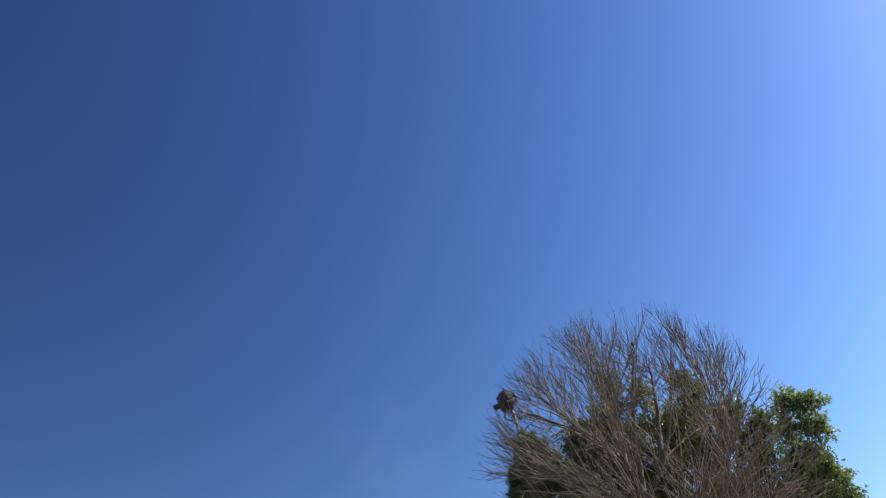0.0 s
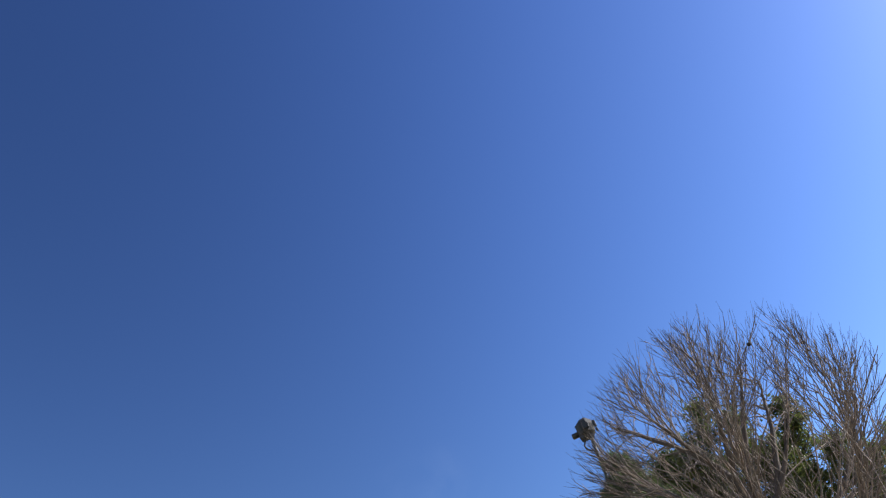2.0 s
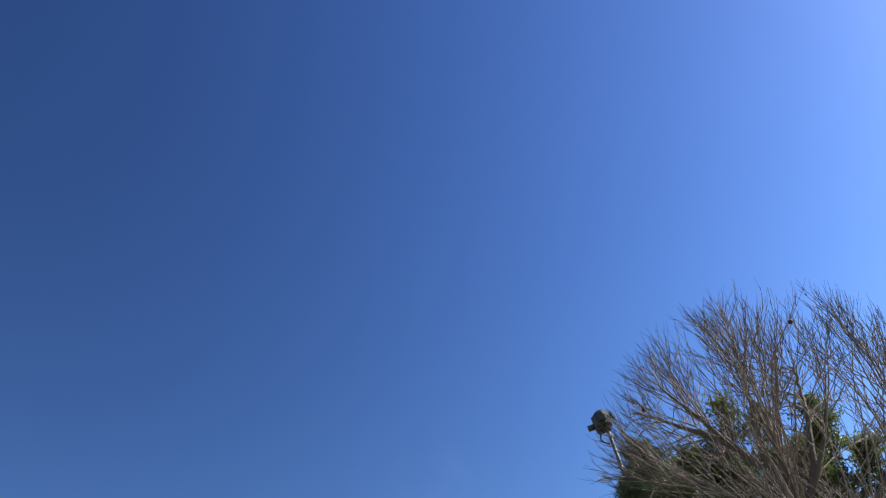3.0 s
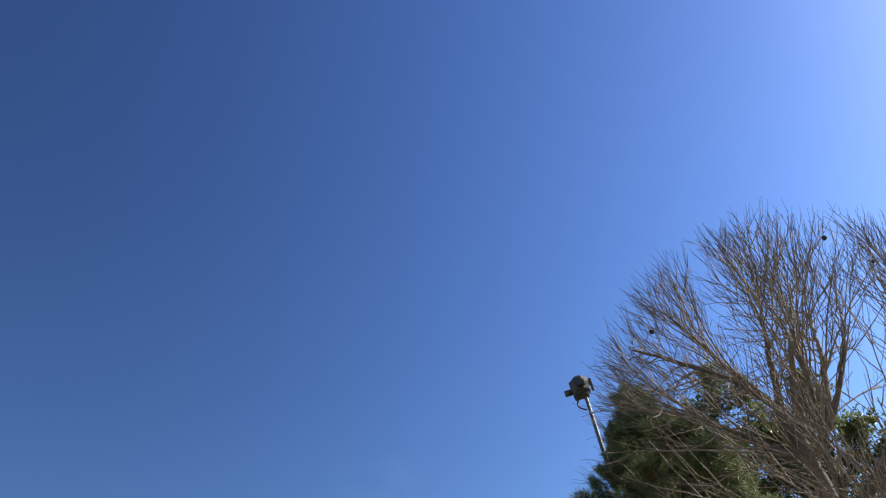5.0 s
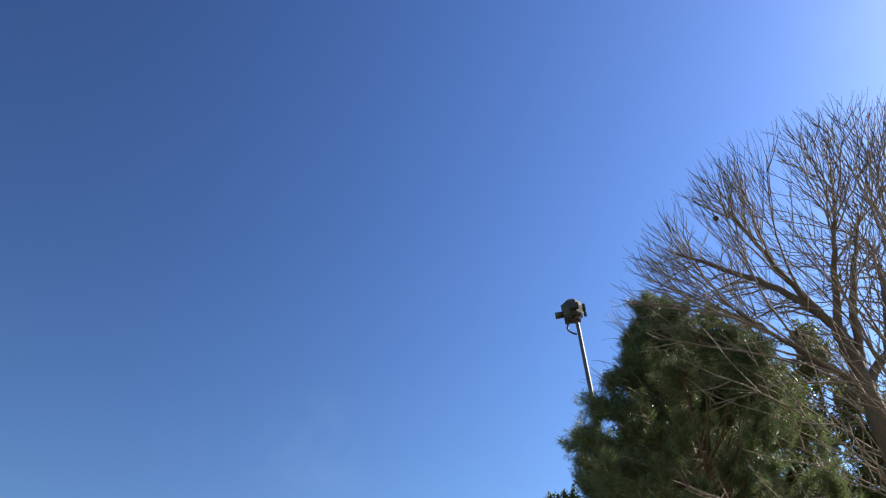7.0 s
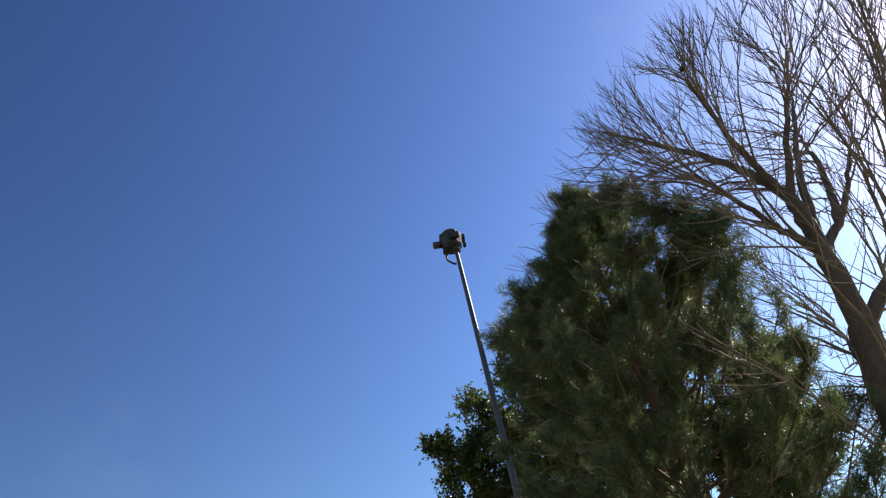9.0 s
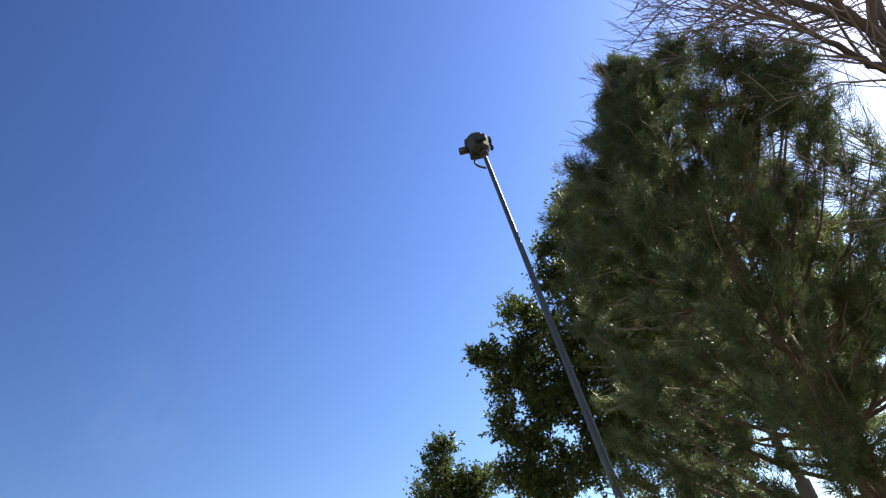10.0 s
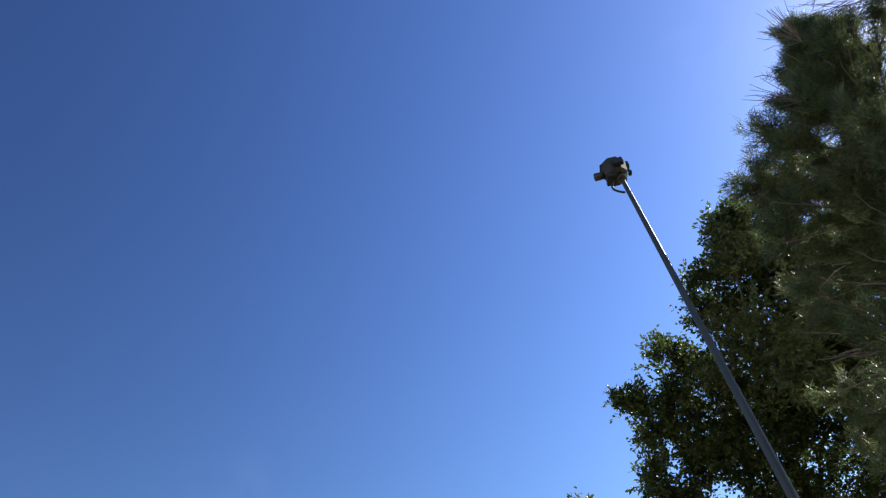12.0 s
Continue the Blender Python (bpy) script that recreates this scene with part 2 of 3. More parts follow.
def bare_tree():
    rng = np.random.default_rng(14)
    base = thing("bare_tree", BARE, "leafless grey-brown tree with a wide dome of fine upright twigs", "tree")
    limbs = [
        [(6.10, 9.60, 0.00), (6.10, 9.58, 2.25), (6.19, 9.50, 4.05), (6.28, 9.35, 4.85)],
        [(6.28, 9.35, 4.85), (6.20, 9.25, 5.60), (6.13, 9.20, 6.25)],
        [(6.28, 9.35, 4.85), (6.68, 8.95, 5.35), (7.23, 8.55, 5.85), (7.68, 8.20, 6.65)],
        [(6.20, 9.25, 5.60), (6.68, 8.95, 6.20), (7.03, 8.65, 6.95)],
        [(6.20, 9.25, 5.60), (6.33, 9.10, 6.45), (6.58, 8.90, 7.20), (6.78, 8.75, 7.75)],
        [(6.13, 9.20, 6.25), (5.90, 9.40, 6.85), (5.58, 9.90, 7.50), (5.33, 10.25, 7.95)],
        [(6.13, 9.20, 6.25), (5.73, 9.25, 6.85), (5.18, 9.15, 7.45)],
        [(6.13, 9.20, 6.25), (6.03, 8.85, 6.85), (5.88, 8.45, 7.35)],
        [(6.53, 9.05, 6.00), (6.93, 8.95, 6.95), (7.18, 9.00, 7.75)],
        [(6.20, 9.25, 5.60), (5.73, 9.40, 5.95), (5.18, 9.55, 6.45)],
        [(6.19, 9.50, 4.05), (5.78, 8.75, 4.85), (5.38, 8.05, 5.75)],
        [(6.19, 9.50, 4.05), (6.68, 8.35, 4.85), (6.68, 7.55, 5.85)],
        [(6.10, 9.58, 2.25), (5.88, 8.65, 3.25), (5.48, 7.85, 4.05)],
        [(6.19, 9.50, 4.05), (7.08, 9.75, 4.95), (7.78, 9.95, 5.85)],
    ]
    c, r = np.array((6.16, 9.32, 5.05)), np.array((2.4, 2.89, 3.53))
    up = np.array((0, 0, 1.0))

    def beyond(p):
        """How far out in the crown's dome a place lies: 1 at its skin."""
        return np.linalg.norm((p - c) / r, axis=-1)

    def in_pine(p):
        return np.hypot(p[0] - PINE[0], p[1] - PINE[1]) < 0.85 * pine_reach(p[2])

    # stems: smooth lines through the limbs' corners, with their radii at foot and end
    THICK = [(0.19, 0.13), (0.105, 0.07), (0.075, 0.016), (0.055, 0.014), (0.055, 0.014), (0.05, 0.014), (0.048, 0.014), (0.046, 0.013),
             (0.048, 0.013), (0.046, 0.013), (0.046, 0.013), (0.046, 0.013), (0.036, 0.012), (0.046, 0.013)]
    stems, Q, T = [], [], []
    for k, line in enumerate(limbs):
        pts = np.array(line)
        n = 18
        at = np.linspace(0, 1, len(pts))
        t = np.linspace(0, 1, n)
        fine = np.stack([np.interp(t, at, pts[:, j]) for j in range(3)], 1)
        for _ in range(5):
            fine[1:-1] = 0.5 * fine[1:-1] + 0.25 * (fine[:-2] + fine[2:])
        fine[1:-1] += rng.normal(0, 0.008, (n - 2, 3))
        stems.append((fine, np.linspace(*THICK[k], n)))
        keep = fine[:, 2] > 3.0
        Q.append(fine[keep]), T.append(unit(np.gradient(fine, axis=0))[keep])
    Q, T = np.concatenate(Q), np.concatenate(T)

    def rod(p, d, long, n, lift, bow, wander):
        """A rod that leaves p along d and bends up and towards bow."""
        t = np.linspace(0, 1, n)[:, None]
        return p + d * long * t + (up * lift + bow) * long * t ** 2 + np.cumsum(rng.normal(0, wander * long / n, (n, 3)), 0) * t

    # boughs from the stems to places spread evenly over the dome
    boughs, count, used = [], 480, np.zeros(len(Q))
    for k in range(count):
        z = 1 - 1.32 * (k + 0.5) / count
        az = 2.39996 * k + rng.normal(0, 0.12)
        u = np.array((math.cos(az) * math.sqrt(1 - z * z), math.sin(az) * math.sqrt(1 - z * z), z))
        goal = c + u * r * rng.choice((0.62, 0.8, 0.9, 0.93, 0.95, 0.97, 0.98)) * rng.uniform(0.97, 1.01)
        if in_pine(goal) or goal[2] < 2.9 or (goal[2] < 6.0 and goal[1] < 8.6 and rng.random() < 0.2) or (goal[1] > 10.8 and goal[2] < 7):
            continue
        if goal[0] > 7.7 and goal[2] > 5.5 and rng.random() < 0.6:
            continue
        if goal[0] < 5.1 and goal[1] > 8.4 and goal[2] < 6.9 and (rng.random() < (0.5 if goal[2] > 5.6 else 0.3) or goal[1] > 9.9):  # crowded out by the pine
            continue
        to = goal - Q
        d = np.linalg.norm(to, axis=1)
        lean = (to * T).sum(1) / d
        q = int((d * (1 + 0.9 * (1 - lean)) + 1.2 * np.maximum(Q[:, 2] - goal[2] + 0.3, 0) + 0.22 * used).argmin())
        far = d[q]
        bend = Q[q] + (0.5 * T[q] + 0.5 * to[q] / far - 0.12 * up) * far * 0.5
        t = np.linspace(0, 1, 11)[:, None]
        line = (1 - t) ** 2 * Q[q] + 2 * t * (1 - t) * bend + t ** 2 * goal
        line[1:] += np.cumsum(rng.normal(0, 0.012, (10, 3)), 0)
        if not any(in_pine(x) for x in line):
            boughs.append((line, far))
            used[max(0, q - 1):q + 2] += (0.5, 1.0, 0.5)[:len(used[max(0, q - 1):q + 2])]

    def offshoots(parents, gap, first, angle, share, least, most, n, lift, wander, limit):
        made = []
        for line, long in parents:
            m = max(1, int(long * (1 - first) / gap + rng.random()))
            for s in first + (1 - first) * (np.arange(m) + rng.random(m)) / m:
                x = min(s, 0.995) * (len(line) - 1)
                i = int(x)
                p = line[i] + (line[i + 1] - line[i]) * (x - i)
                t = unit(line[i + 1] - line[i])
                side = rng.normal(0, 1, 3)
                side = unit(side - t * (side @ t))
                a = radians(rng.uniform(*angle)) * (1.0 if p[2] > 6.3 else 1.4)
                d = unit(math.cos(a) * t + math.sin(a) * side + 0.22 * unit((p - c) / r) + 0.12 * up)
                size = min(max(share * (1.1 - 0.65 * s) * long * rng.uniform(0.65, 1.15), least), most)
                for _ in range(4):
                    if beyond(p + d * size) < limit:
                        break
                    size *= 0.7
                if size < 0.05 or in_pine(p + d * size):
                    continue
                if n < 7 and p[2] < 6.3 and rng.random() < 0.65:  # the shaded lower crown has lost its finest twigs
                    continue
                made.append((rod(p, d, size, n, lift, 0.1 * t, wander), size))
        return made

    second = offshoots(boughs, 0.2, 0.25, (24, 46), 0.46, 0.22, 0.95, 7, 0.14, 0.09, 0.97)
    third = offshoots(second + [(b[5:], f * 0.5) for b, f in boughs], 0.15, 0.15, (16, 38), 0.7, 0.2, 0.55, 5, 0.16, 0.08, 1.0)
    fourth = offshoots(third, 0.17, 0.2, (12, 32), 0.7, 0.14, 0.34, 3, 0.2, 0.06, 1.04)
    for k, ch in enumerate(stems):
        v, f = tubes([ch], 14 if k == 0 else 9)
        part_mesh("trunk" if k == 0 else "limb", mesh_of("limb", local(v, BARE), f, BARK_GREY, True), base)
    rods = [(line, np.linspace(0.006 + 0.0042 * far, 0.0036, 11)) for line, far in boughs]
    rods.sort(key=lambda ch: ch[0][-1][0] + ch[0][-1][1])  # the side towards the path first
    for ch in rods[:240]:
        v, f = tubes([ch], 6)
        part_mesh("bough", mesh_of("bough", local(v, BARE), f, BARK_TWIG, True), base)
    v, f = tubes(rods[240:], 6)
    part_mesh("far_boughwork", mesh_of("far_boughwork", local(v, BARE), f, BARK_TWIG, True), base, "thin boughs on the far side", "stuff")
    for name, rods, radii, label in (("branchwork", second, (0.0055, 0.0032), "thin forking branches"), ("twig_crown", third, (0.0032, 0.0021), "fine upright twigs"),
                                     ("twig_tip", fourth, (0.0023, 0.0016), "finest twig ends")):
        lines = np.array([line for line, size in rods])
        v, f = tubes_alike(lines, np.linspace(*radii, lines.shape[1]), 4 if name == "branchwork" else 3)
        part_mesh(name, mesh_of(name, local(v, BARE), f, BARK_TWIG if name == "branchwork" else BARK_SHOOT, True), base, label, "stuff")
    P = np.concatenate([np.concatenate([line for line, size in second]), np.concatenate([line for line, size in third])])
    # dry seed balls and a scrap of red plastic caught in the branches
    for x, y, z, s in ((5.77, 7.29, 6.96, 0.027), (7.11, 7.82, 7.42, 0.026), (4.65, 8.98, 7.04, 0.03)):
        a = np.array((x, y, z))
        q = P[np.linalg.norm(P - a - np.array((0, 0, 0.06)), axis=1).argmin()]
        bm = bmesh.new()
        bmesh.ops.create_icosphere(bm, subdivisions=2, radius=s)
        for w in bm.verts:
            w.co *= 1 + 0.22 * noise.noise(w.co * 60)
            w.co += Vector(local(a, BARE))
        ball = part("seed_ball", bm, SEED, base, "dark dry seed ball")
        t = np.linspace(0, 1, 6)[:, None]
        v, f = tubes([(q + (a - q) * t + np.array((0, 0, 0.05)) * np.sin(np.pi * t), np.full(6, 0.003))], 5)
        part_mesh("stalk", mesh_of("stalk", local(v, BARE), f, BARK_SHOOT, True), ball)
    return P


BARE_NODES = bare_tree()


# ---- the pine ----
def needle_mesh(centres, ways, rng, per, long, wide):
    """Tufts of thin pointed needles that spread from each centre about its way."""
    n = len(centres) * per
    c, w = np.repeat(centres, per, 0), np.repeat(ways, per, 0)
    d = unit(w + rng.normal(0, 0.62, (n, 3)))
    s = unit(np.cross(d, rng.normal(0, 1, (n, 3)))) * wide
    length = (long * rng.uniform(0.7, 1.15, n))[:, None]
    root = c + rng.normal(0, 0.022, (n, 3))
    v = np.stack([root - s, root + s, root + d * length], 1).reshape(-1, 3)
    return v, np.arange(3 * n).reshape(-1, 3)


def pine_tree():
    rng = np.random.default_rng(5)
    place = PINE
    base = thing("pine_tree", place, "dense dark green pine with rounded needle tufts", "tree")
    # branches that rise from the trunk, with side shoots that end in brushes of needles; the south side has thinned out
    wood, brushes = [], []

    def brush(p, d, long):
        for t in np.linspace(-0.5, 0.5, 5):
            brushes.append((p + d * long * t + rng.normal(0, 0.02, 3), unit(d * 0.8 + rng.normal(0, 0.4, 3))))

    for k in range(230):
        h = 2.0 + 5.75 * ((k + 0.5) / 230) ** 0.85
        az = 2.39996 * k + rng.normal(0, 0.2)
        out = np.array((math.cos(az), math.sin(az), 0))
        if (out[0] > 0.45 and h < 7 and rng.random() < 0.55) or (out[1] < -0.35 and h < 6.6 and rng.random() < (0.6 if h > 4.6 else 0.15)):
            continue
        top = h
        for _ in range(6):  # the branch ends on the crown's skin
            reach = float(pine_reach(top)) * rng.uniform(0.93, 1.0)
            top = min(7.85, h + 0.12 + 0.5 * reach)
        reach = max(0.06, reach * rng.choice((0.72, 0.86, 1.0, 1.0, 1.0)) - 0.1)
        root, tip = place + np.array((0, 0, min(h, 7.5))), place + out * reach + np.array((0, 0, top))
        t = np.linspace(0, 1, 9)[:, None]
        line = root + (tip - root) * t - np.array((0, 0, 0.16 * reach)) * np.sin(np.pi * t) + np.cumsum(rng.normal(0, 0.018, (9, 3)), 0) * t
        wood.append((line, np.linspace(0.01 + 0.008 * reach, 0.005, 9)))
        many = 4 if h > 5.6 else 3
        whorls = rng.uniform(0.35, 0.95, int(2 + 2.2 * reach))
        for s in np.concatenate([np.repeat(whorls, many) + rng.normal(0, 0.025, many * len(whorls)), (0.93, 0.97, 1.0, 1.0, 1.0)]):
            x = min(max(s, 0.1), 0.999) * 8
            i = int(x)
            p = line[i] + (line[i + 1] - line[i]) * (x - i)
            along = unit(line[i + 1] - line[i])
            side = unit(np.cross(along, rng.normal(0, 1, 3)))
            d = unit(along * 0.75 + side * rng.uniform(0.3, 0.95) + np.array((0, 0, 0.4)))
            long = rng.uniform(0.07, 0.2) * (1.0 if reach > 0.4 else 0.6)
            end = p + d * long
            if np.hypot(*(end - place)[:2]) > float(pine_reach(end[2])) + 0.02:
                d, long = unit(along + np.array((0, 0, 0.9))), 0.1
                end = p + d * long
            wood.append((np.stack([p, p + d * long * 0.5 + rng.normal(0, 0.006, 3), end]), np.array((0.005, 0.004, 0.003))))
            brush(end, d, 0.12)
            if long > 0.14 and rng.random() < 0.7:
                brush(p + d * long * 0.45, d, 0.12)
    # tufted ends of side stems on the south side
    for x, y, z, big in ((5.36, 10.5, 7.0, 0.26), (5.15, 10.1, 6.4, 0.27), (5.05, 10.4, 6.1, 0.24), (5.35, 9.8, 5.95, 0.24), (5.75, 10.2, 6.3, 0.26), (5.5, 10.0, 6.4, 0.22), (5.61, 9.85, 6.15, 0.26), (5.69, 9.9, 5.75, 0.3), (5.8, 10.3, 5.95, 0.3), (5.79, 10.2, 5.35, 0.3),
                         (5.9, 10.6, 5.4, 0.32), (4.98, 12.1, 6.25, 0.22), (5.05, 12.2, 5.7, 0.26), (5.0, 11.75, 6.55, 0.2)):
        q, root = np.array((x, y, z)), place + np.array((-0.1, -0.2, z - 0.9))
        t = np.linspace(0, 1, 9)[:, None]
        wood.append((root + (q - root) * t - np.array((0, 0, 0.2)) * np.sin(np.pi * t), np.linspace(0.022, 0.006, 9)))
        for _ in range(30):
            u = unit(rng.normal(0, 1, 3) + np.array((0, 0, 0.4)))
            wood.append((np.stack([q, q + u * big * 0.5 + rng.normal(0, 0.01, 3), q + u * big]), np.array((0.005, 0.004, 0.003))))
            brush(q + u * big * rng.uniform(0.5, 1.0), unit(u + np.array((0, 0, 0.6))), 0.16)
    C, W = np.array([p for p, d in brushes]), np.array([d for p, d in brushes])
    v, f = needle_mesh(C, W, rng, 24, 0.085, 0.0031)
    part_mesh("crown", mesh_of("crown", local(v, place), f, NEEDLES), base, "dark olive needle tufts", "stuff")
    v, f = tubes([(place + np.array([(0, 0, 0), (0.02, 0, 2.5), (-0.02, -0.01, 5.0), (-0.05, 0.0, 7.7)]), np.array([0.15, 0.12, 0.07, 0.015]))], 12)
    part_mesh("trunk", mesh_of("trunk", local(v, place), f, BARK_PINE, True), base)
    v, f = tubes(wood, 5)
    part_mesh("branchwork", mesh_of("branchwork", local(v, place), f, BARK_PINE, True), base, "brown inner branches", "stuff")
    # dead bare sprays that stand out of the crown
    dead = []
    for x, y, z in ((5.0, 11.1, 7.3), (4.9, 11.5, 6.7), (5.25, 11.15, 7.6)):
        a = np.array((x, y, z))
        out = unit(a - (place + np.array((0, 0, z - 0.3))))
        for _ in range(9):
            d = unit(out + rng.normal(0, 0.35, 3) + np.array((0, 0, 0.3)))
            t = np.linspace(0, 1, 5)[:, None]
            dead.append((a - out * 0.2 + d * t * rng.uniform(0.3, 0.5) + rng.normal(0, 0.012, (5, 3)) * t, np.linspace(0.005, 0.002, 5)))
    for _ in range(420):
        az, z = rng.uniform(0, 2 * np.pi), rng.uniform(3.2, 6.8)
        d = np.array((math.cos(az), math.sin(az), rng.uniform(-0.15, 0.35)))
        a = place + np.array((0, 0, z)) + d * pine_reach(z) * rng.uniform(0.35, 0.75)
        t = np.linspace(0, 1, 5)[:, None]
        dead.append((a + d * t * rng.uniform(0.25, 0.45) + np.cumsum(rng.normal(0, 0.03, (5, 3)), 0) * t, np.linspace(0.007, 0.0025, 5)))
    v, f = tubes(dead, 3)
    part_mesh("dead_spray", mesh_of("dead_spray", local(v, place), f, BARK_TWIG, True), base, "bare dead twigs", "stuff")


pine_tree()


# ---- broadleaved trees ----
def leaf_mesh(roots, ways, rng, long, wide):
    n = len(roots)
    d = unit(ways)
    s = unit(np.cross(d, rng.normal(0, 1, (n, 3)) + np.array((0, 0, 0.6))))
    up = np.cross(s, d)
    L, Wd = (long * rng.uniform(0.65, 1.2, n))[:, None], (wide * rng.uniform(0.75, 1.2, n))[:, None]
    a = roots
    v = np.stack([a, a + d * L * 0.45 + s * Wd / 2 + up * Wd * 0.18, a + d * L - up * L * 0.1, a + d * L * 0.45 - s * Wd / 2 + up * Wd * 0.18], 1).reshape(-1, 3)
    k = np.arange(n)[:, None] * 4
    return v, np.concatenate([k + np.array([[0, 1, 2]]), k + np.array([[0, 2, 3]])], 0)


def leafy_tree(name, label, foot, lobes, mat, seed, long=0.082, wide=0.045, dense=2.0, trunk=0.16, fork=0.45):
    """A tree with a trunk, limbs to each lobe of its crown, shoots in the lobes and leaves along the shoots."""
    rng = np.random.default_rng(seed)
    foot = np.array(foot, float)
    base = thing(name, foot, label, "tree", "trees in the row behind")
    top = max(z for x, y, z, s in lobes)
    mid = np.mean([l[:2] for l in lobes], axis=0)
    split = np.array([foot[0] * 0.6 + mid[0] * 0.4, foot[1] * 0.6 + mid[1] * 0.4, top * fork])
    t = np.linspace(0, 1, 7)[:, None]
    v, f = tubes([(foot + (split - foot) * t + rng.normal(0, 0.02, (7, 3)) * t, np.linspace(trunk, trunk * 0.7, 7))], 10)
    part_mesh("trunk", mesh_of("trunk", local(v, foot), f, BARK_DARK, True), base)
    twigs, roots, ways = [], [], []
    joints = [(split, 0.6 * trunk)]
    for x, y, z, s in sorted(lobes, key=lambda l: math.dist(l[:3], split)):
        c = np.array((x, y, z))
        near, thick = min(joints, key=lambda j: np.linalg.norm(j[0] - c) + 0.25 * np.linalg.norm(j[0] - split))
        t = np.linspace(0, 1, 8)[:, None]
        bend = np.array((0, 0, -0.15)) * np.sin(np.pi * t)
        joints.append((c, max(0.014, 0.62 * thick)))
        v, f = tubes([(near + (c - near) * t + bend + np.cumsum(rng.normal(0, 0.06, (8, 3)), 0) * t * (1 - t) * 2.5, np.linspace(0.8 * thick, joints[-1][1], 8))], 7)
        part_mesh("limb", mesh_of("limb", local(v, foot), f, BARK_DARK, True), base)
        # each lobe is a crowd of smaller clumps with gaps between them
        clumps = [(c, 0.55 * s)]
        for _ in range(int(9 * s ** 1.6) + 5):
            o = unit(rng.normal(0, 1, 3) + np.array((0, 0, 0.25)))
            clumps.append((c + o * s * rng.uniform(0.4, 0.88), rng.uniform(0.16, 0.3) * min(1.0, 0.45 + 0.55 * s)))
        for q0, size in clumps:
            m = int(300 * size ** 2 * dense) + 5
            u = unit(rng.normal(0, 1, (m, 3)))
            for k in range(m):
                a = q0 + u[k] * size * rng.uniform(0.2, 0.85)
                d = unit(u[k] * 0.8 + 0.35 * unit(q0 - c + 1e-6) + np.array((0, 0, 0.5)) + rng.normal(0, 0.35, 3))
                shoot = rng.uniform(0.16, 0.34)
                if k % 4 == 0:
                    g = np.linspace(0, 1, 4)[:, None]
                    inner = c + (q0 - c) * 0.6
                    twigs.append((inner + (a + d * shoot - inner) * g, np.linspace(0.008, 0.002, 4)))
                q = rng.integers(10, 16)
                g = rng.random((q, 1)) * shoot
                roots.append(a + d * g + rng.normal(0, 0.02, (q, 3)))
                ways.append(d * 0.55 + rng.normal(0, 0.75, (q, 3)) + np.array((0, 0, -0.1)))
    roots, ways = np.concatenate(roots), np.concatenate(ways)
    v, f = leaf_mesh(roots, ways, rng, long, wide)
    part_mesh("crown", mesh_of("crown", local(v, foot), f, mat), base, "clumps of small leaves", "stuff")
    v, f = tubes(twigs, 3)
    part_mesh("twig_work", mesh_of("twig_work", local(v, foot), f, BARK_DARK, True), base, "", "stuff")


leafy_tree("broadleaf_tree", "dark green broadleaved evergreen behind the steel mast", (11.4, 16.9, 0), [
    (8.98, 14.67, 9.43, 0.55), (8.60, 14.44, 9.65, 0.20), (8.78, 14.28, 9.69, 0.19), (8.72, 15.06, 9.16, 0.36), (9.31, 15.35, 8.93, 0.68), (8.68, 15.53, 8.87, 0.24),
    (9.98, 14.63, 9.17, 0.88), (10.32, 15.39, 8.36, 1.05), (8.67, 16.44, 8.72, 0.32), (9.06, 16.29, 8.38, 0.38), (9.33, 16.49, 7.81, 0.66), (8.80, 16.73, 8.10, 0.40),
    (8.32, 16.97, 8.06, 0.24), (8.08, 17.05, 8.09, 0.11), (8.67, 17.07, 7.71, 0.43), (9.21, 17.01, 7.21, 0.60), (8.58, 17.50, 7.08, 0.24), (9.99, 16.20, 7.73, 0.85),
    (9.93, 16.91, 7.05, 0.85), (10.87, 16.01, 7.33, 1.15), (9.06, 17.52, 6.77, 0.55), (10.79, 16.66, 6.48, 1.10), (9.90, 17.50, 6.29, 0.90), (9.05, 18.00, 6.29, 0.62),
    (11.07, 15.17, 7.90, 1.10), (11.67, 15.47, 6.80, 1.20), (11.17, 14.27, 8.90, 1.00), (11.77, 14.27, 7.50, 1.20), (11.47, 16.07, 5.50, 1.20), (12.37, 13.27, 6.90, 1.20)],
    LEAVES, 21, dense=1.7, fork=0.35)
leafy_tree("broadleaf_tree", "tall feathery green tree behind the bare tree", (11.0, 14.8, 0), [
    (9.18, 13.19, 10.19, 0.21), (9.24, 13.47, 9.68, 0.40), (8.88, 13.86, 9.44, 0.40), (9.88, 13.20, 9.91, 0.29), (10.03, 13.42, 9.36, 0.49), (10.76, 12.44, 9.39, 0.21),
    (10.78, 12.70, 8.97, 0.42), (10.52, 12.44, 9.72, 0.15), (11.54, 12.64, 8.80, 0.29), (11.53, 12.89, 8.38, 0.47), (12.04, 12.53, 8.48, 0.27), (12.01, 12.78, 8.06, 0.44),
    (10.59, 13.49, 9.05, 0.58), (9.52, 14.22, 8.86, 0.70), (11.12, 13.71, 8.13, 0.88), (10.23, 14.56, 8.13, 1.11), (11.84, 13.59, 7.43, 0.88), (8.45, 14.47, 8.83, 0.58),
    (8.83, 15.01, 7.81, 0.99), (10.94, 14.53, 6.94, 1.28)],
    LEAVES_DULL, 22, 0.09, 0.042, 1.1)
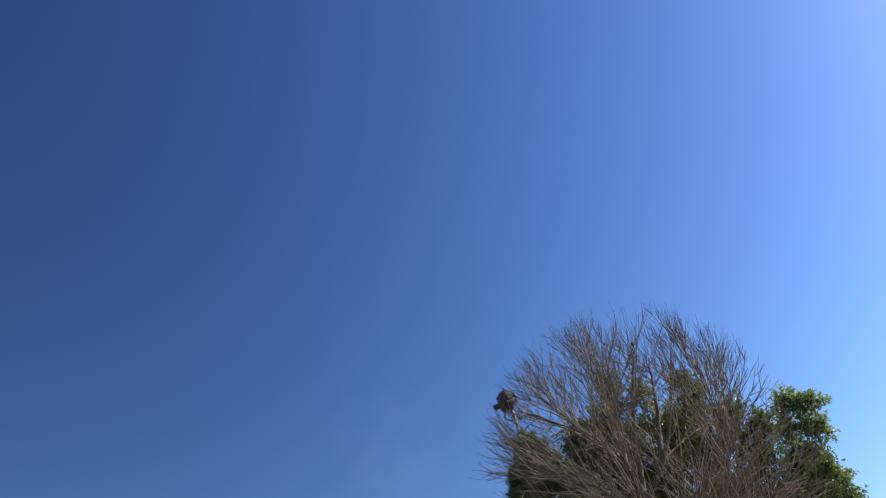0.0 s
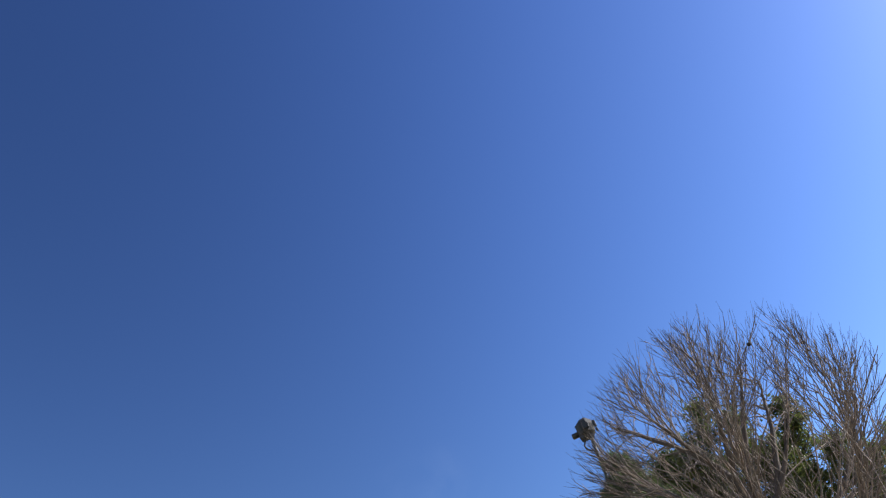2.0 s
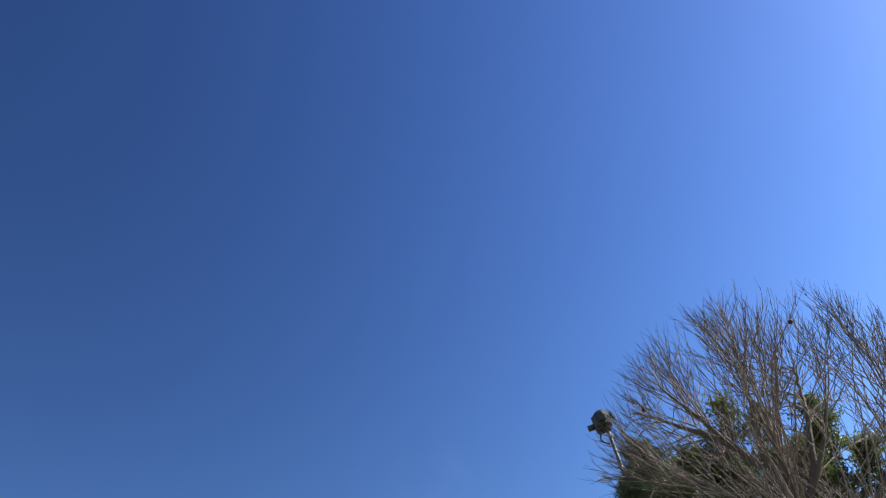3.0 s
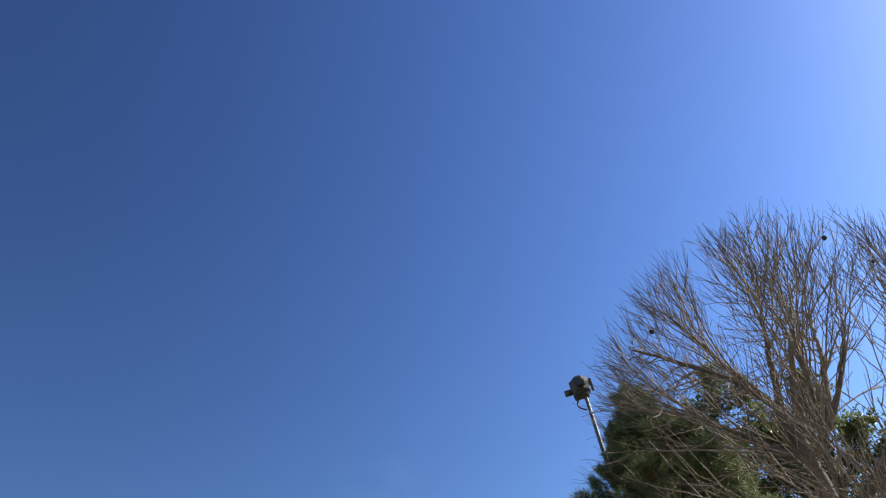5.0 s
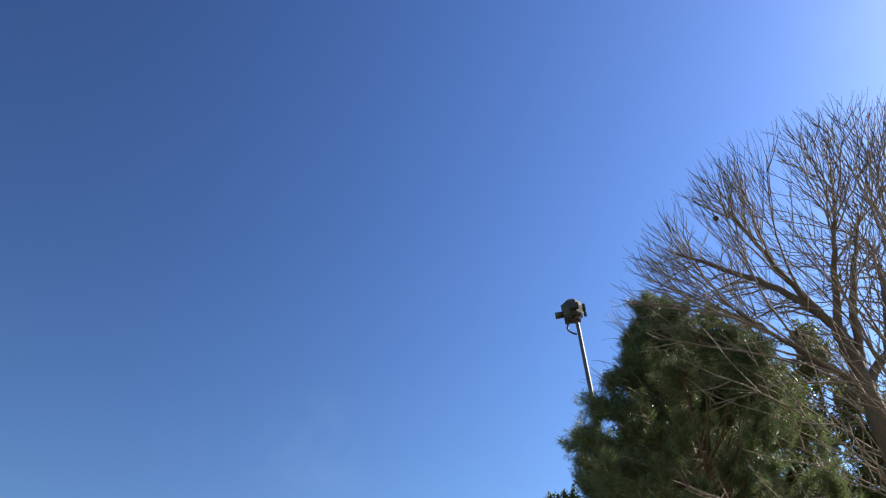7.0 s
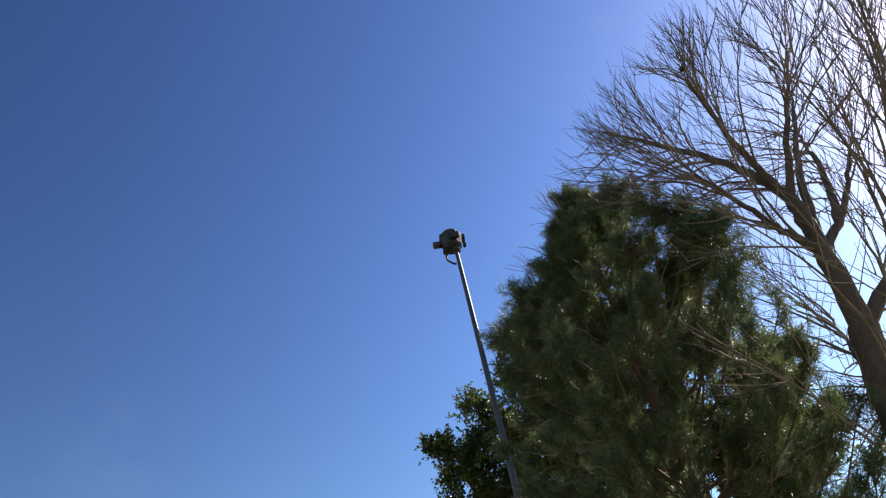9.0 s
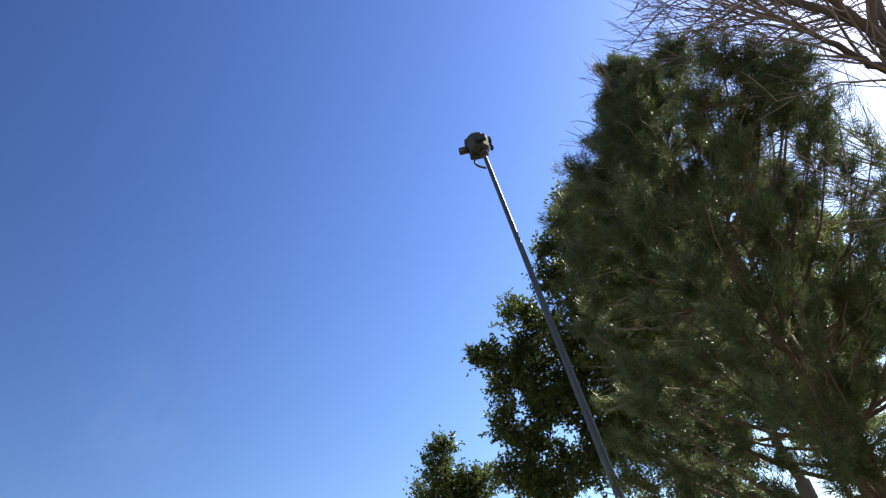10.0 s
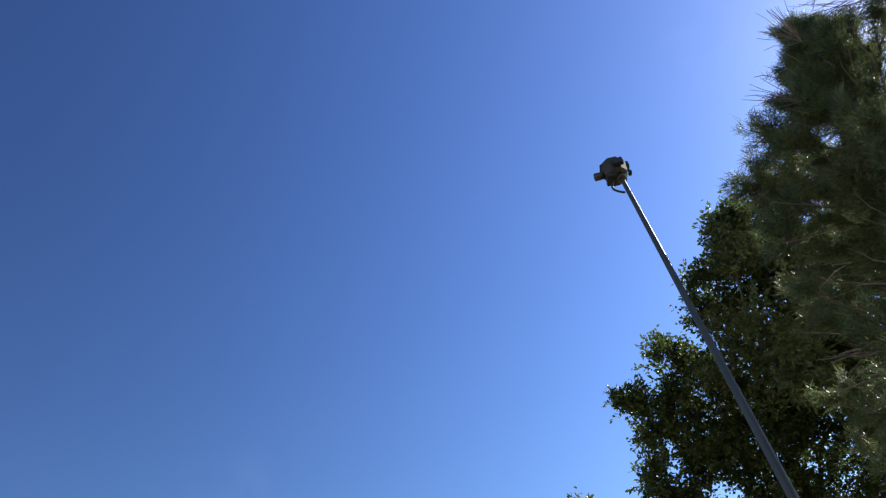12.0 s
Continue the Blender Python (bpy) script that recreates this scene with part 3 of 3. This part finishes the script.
leafy_tree("broadleaf_tree", "upright bright green tree at the end of the row", (13.5, 13.9, 0), [
    (13.43, 12.94, 9.17, 0.17), (13.39, 13.28, 8.69, 0.33), (13.79, 12.72, 8.90, 0.19), (13.75, 12.99, 8.47, 0.31), (13.58, 13.42, 8.00, 0.44), (13.41, 13.80, 7.94, 0.44),
    (13.69, 13.39, 7.48, 0.38), (13.46, 13.93, 7.16, 0.55), (13.75, 13.32, 7.08, 0.28), (13.80, 13.41, 6.72, 0.28), (13.61, 13.85, 6.55, 0.47), (13.22, 14.51, 6.65, 0.61),
    (13.69, 13.74, 6.10, 0.37), (13.29, 14.58, 5.75, 0.78)],
    LEAVES_BRIGHT, 23, 0.1, 0.05, 1.5)
leafy_tree("broadleaf_tree", "further leafy tree beyond the steel mast", (9.6, 20.6, 0), [
    (9.05, 19.92, 7.9, 0.2), (8.98, 20.12, 7.5, 0.36), (9.61, 19.82, 7.24, 0.35), (9.48, 20.14, 6.80, 0.60), (8.97, 20.72, 7.06, 0.60), (9.50, 20.95, 6.46, 0.95)],
    LEAVES, 24)


# ---- the steel mast ----
MAST_TOP = Vector((7.55, 14.92, 11.09))


def mast():
    foot = Vector((MAST_TOP.x, MAST_TOP.y, 0.0))
    base = thing("steel_mast", foot, "tall upright grey steel mast with a dark boxy device on top", "mast")
    f = np.array(foot)
    t = np.linspace(0, 1, 14)[:, None]
    top = np.array(MAST_TOP)
    v, q = tubes([(f + (top - f) * t, np.linspace(0.08, 0.036, 14))], 20)
    part_mesh("pole", mesh_of("pole", local(v, f), q, STEEL, True), base)
    m = Matrix.Translation(MAST_TOP - Vector(foot)) @ Matrix.Scale(1.1, 4)
    face = Matrix.Rotation(radians(-38), 4, "Z")  # turns the device's side tube towards its bearing

    def put(bm, name, mat, parent, label="", smooth=False, turn=True):
        bmesh.ops.transform(bm, matrix=m @ face if turn else m, verts=bm.verts)
        return part(name, bm, mat, parent, label, smooth)

    bm = bmesh.new()  # collar under the device
    bmesh.ops.create_cone(bm, cap_ends=True, segments=20, radius1=0.075, radius2=0.075, depth=0.12, matrix=Matrix.Translation((0, 0, -0.04)))
    put(bm, "collar", DARK_METAL, base, "", True)
    bm = bmesh.new()  # eight-sided body with a sloped crown
    rings = [(-0.03, 0.12), (0.01, 0.175), (0.17, 0.205), (0.27, 0.19), (0.36, 0.11)]
    loops = []
    for z, r in rings:
        loops.append([bm.verts.new((-0.045 + r * math.cos(radians(22.5 + 45 * k)), 0.95 * r * math.sin(radians(22.5 + 45 * k)), z)) for k in range(8)])
    for a, b in zip(loops, loops[1:]):
        for k in range(8):
            bm.faces.new((a[k], a[(k + 1) % 8], b[(k + 1) % 8], b[k]))
    bm.faces.new(loops[0][::-1]), bm.faces.new(loops[-1])
    bmesh.ops.bevel(bm, geom=bm.edges[:], offset=0.008, segments=2, affect="EDGES")
    body = put(bm, "housing", HOUSING, base, "weathered dark grey eight-sided housing")
    bm = bmesh.new()
    bmesh.ops.create_cone(bm, cap_ends=True, segments=24, radius1=0.062, radius2=0.062, depth=0.15, matrix=Matrix.Translation((-0.29, 0, 0.1)) @ Matrix.Rotation(radians(90), 4, "Y"))
    bmesh.ops.bevel(bm, geom=[e for e in bm.edges if len(e.link_faces) == 2 and e.calc_face_angle() > 1], offset=0.006, segments=2, affect="EDGES")
    put(bm, "side_tube", DARK_METAL, body, "short dark tube", True)
    for x, y, z, s in ((0.165, 0.02, 0.2, (0.06, 0.13, 0.11)), (0.17, 0.04, 0.06, (0.05, 0.09, 0.06)), (0.0, -0.2, 0.1, (0.15, 0.07, 0.13)), (-0.05, 0.2, 0.12, (0.16, 0.06, 0.15)), (-0.13, 0.0, -0.03, (0.17, 0.2, 0.07)), (-0.02, 0.03, 0.35, (0.12, 0.16, 0.07)), (-0.2, 0.0, 0.25, (0.07, 0.16, 0.06))):
        bm = bmesh.new()
        bmesh.ops.create_cube(bm, size=1, matrix=Matrix.Translation((x, y, z)) @ Matrix.Diagonal((*s, 1)))
        bmesh.ops.bevel(bm, geom=bm.edges[:], offset=0.01, segments=2, affect="EDGES")
        put(bm, "side_box", DARK_METAL, body)
    bm = bmesh.new()
    bmesh.ops.create_cone(bm, cap_ends=True, segments=16, radius1=0.04, radius2=0.025, depth=0.05, matrix=Matrix.Translation((-0.02, 0.02, 0.4)))
    put(bm, "cap", DARK_METAL, body, "", True)
    # cable that leaves the body, hangs in a loop and enters the pole
    s = np.linspace(0, 1, 24)
    ang = np.pi * s
    pts = np.stack([-0.06 - 0.13 * np.sin(ang), 0 * s, 0.0 - 0.38 * s - 0.03 * np.sin(ang)], 1)
    pts[-1, 0] = -0.05
    M = np.array(m @ face)
    v, q = tubes([(pts @ M[:3, :3].T + M[:3, 3], np.full(24, 0.019))], 8)
    part_mesh("cable", mesh_of("cable", v, q, RUBBER, True), base, "black cable hanging in a loop")


mast()


# ---- a red scrap in the bare tree ----
def red_scrap():
    q = BARE_NODES[np.linalg.norm(BARE_NODES - np.array((6.31, 8.95, 5.34)), axis=1).argmin()]
    bm = bmesh.new()
    bmesh.ops.create_grid(bm, x_segments=10, y_segments=14, size=0.5)
    for w in bm.verts:
        x, y = w.co.x, w.co.y
        w.co = Vector((x * 0.065 * (1 - 0.4 * y), 0.03 * noise.noise(Vector((x * 3, y * 3, 1))) + 0.02 * math.sin(9 * x), y * 0.11 - 0.05))
    bmesh.ops.solidify(bm, geom=bm.faces[:], thickness=0.002)
    ob = part("red_scrap", bm, RED_SCRAP, None)
    ob.matrix_basis = pose(*q, 0, 25, 40)
    tagged(ob, "crumpled scrap of faded red plastic caught on a branch", "litter")


red_scrap()
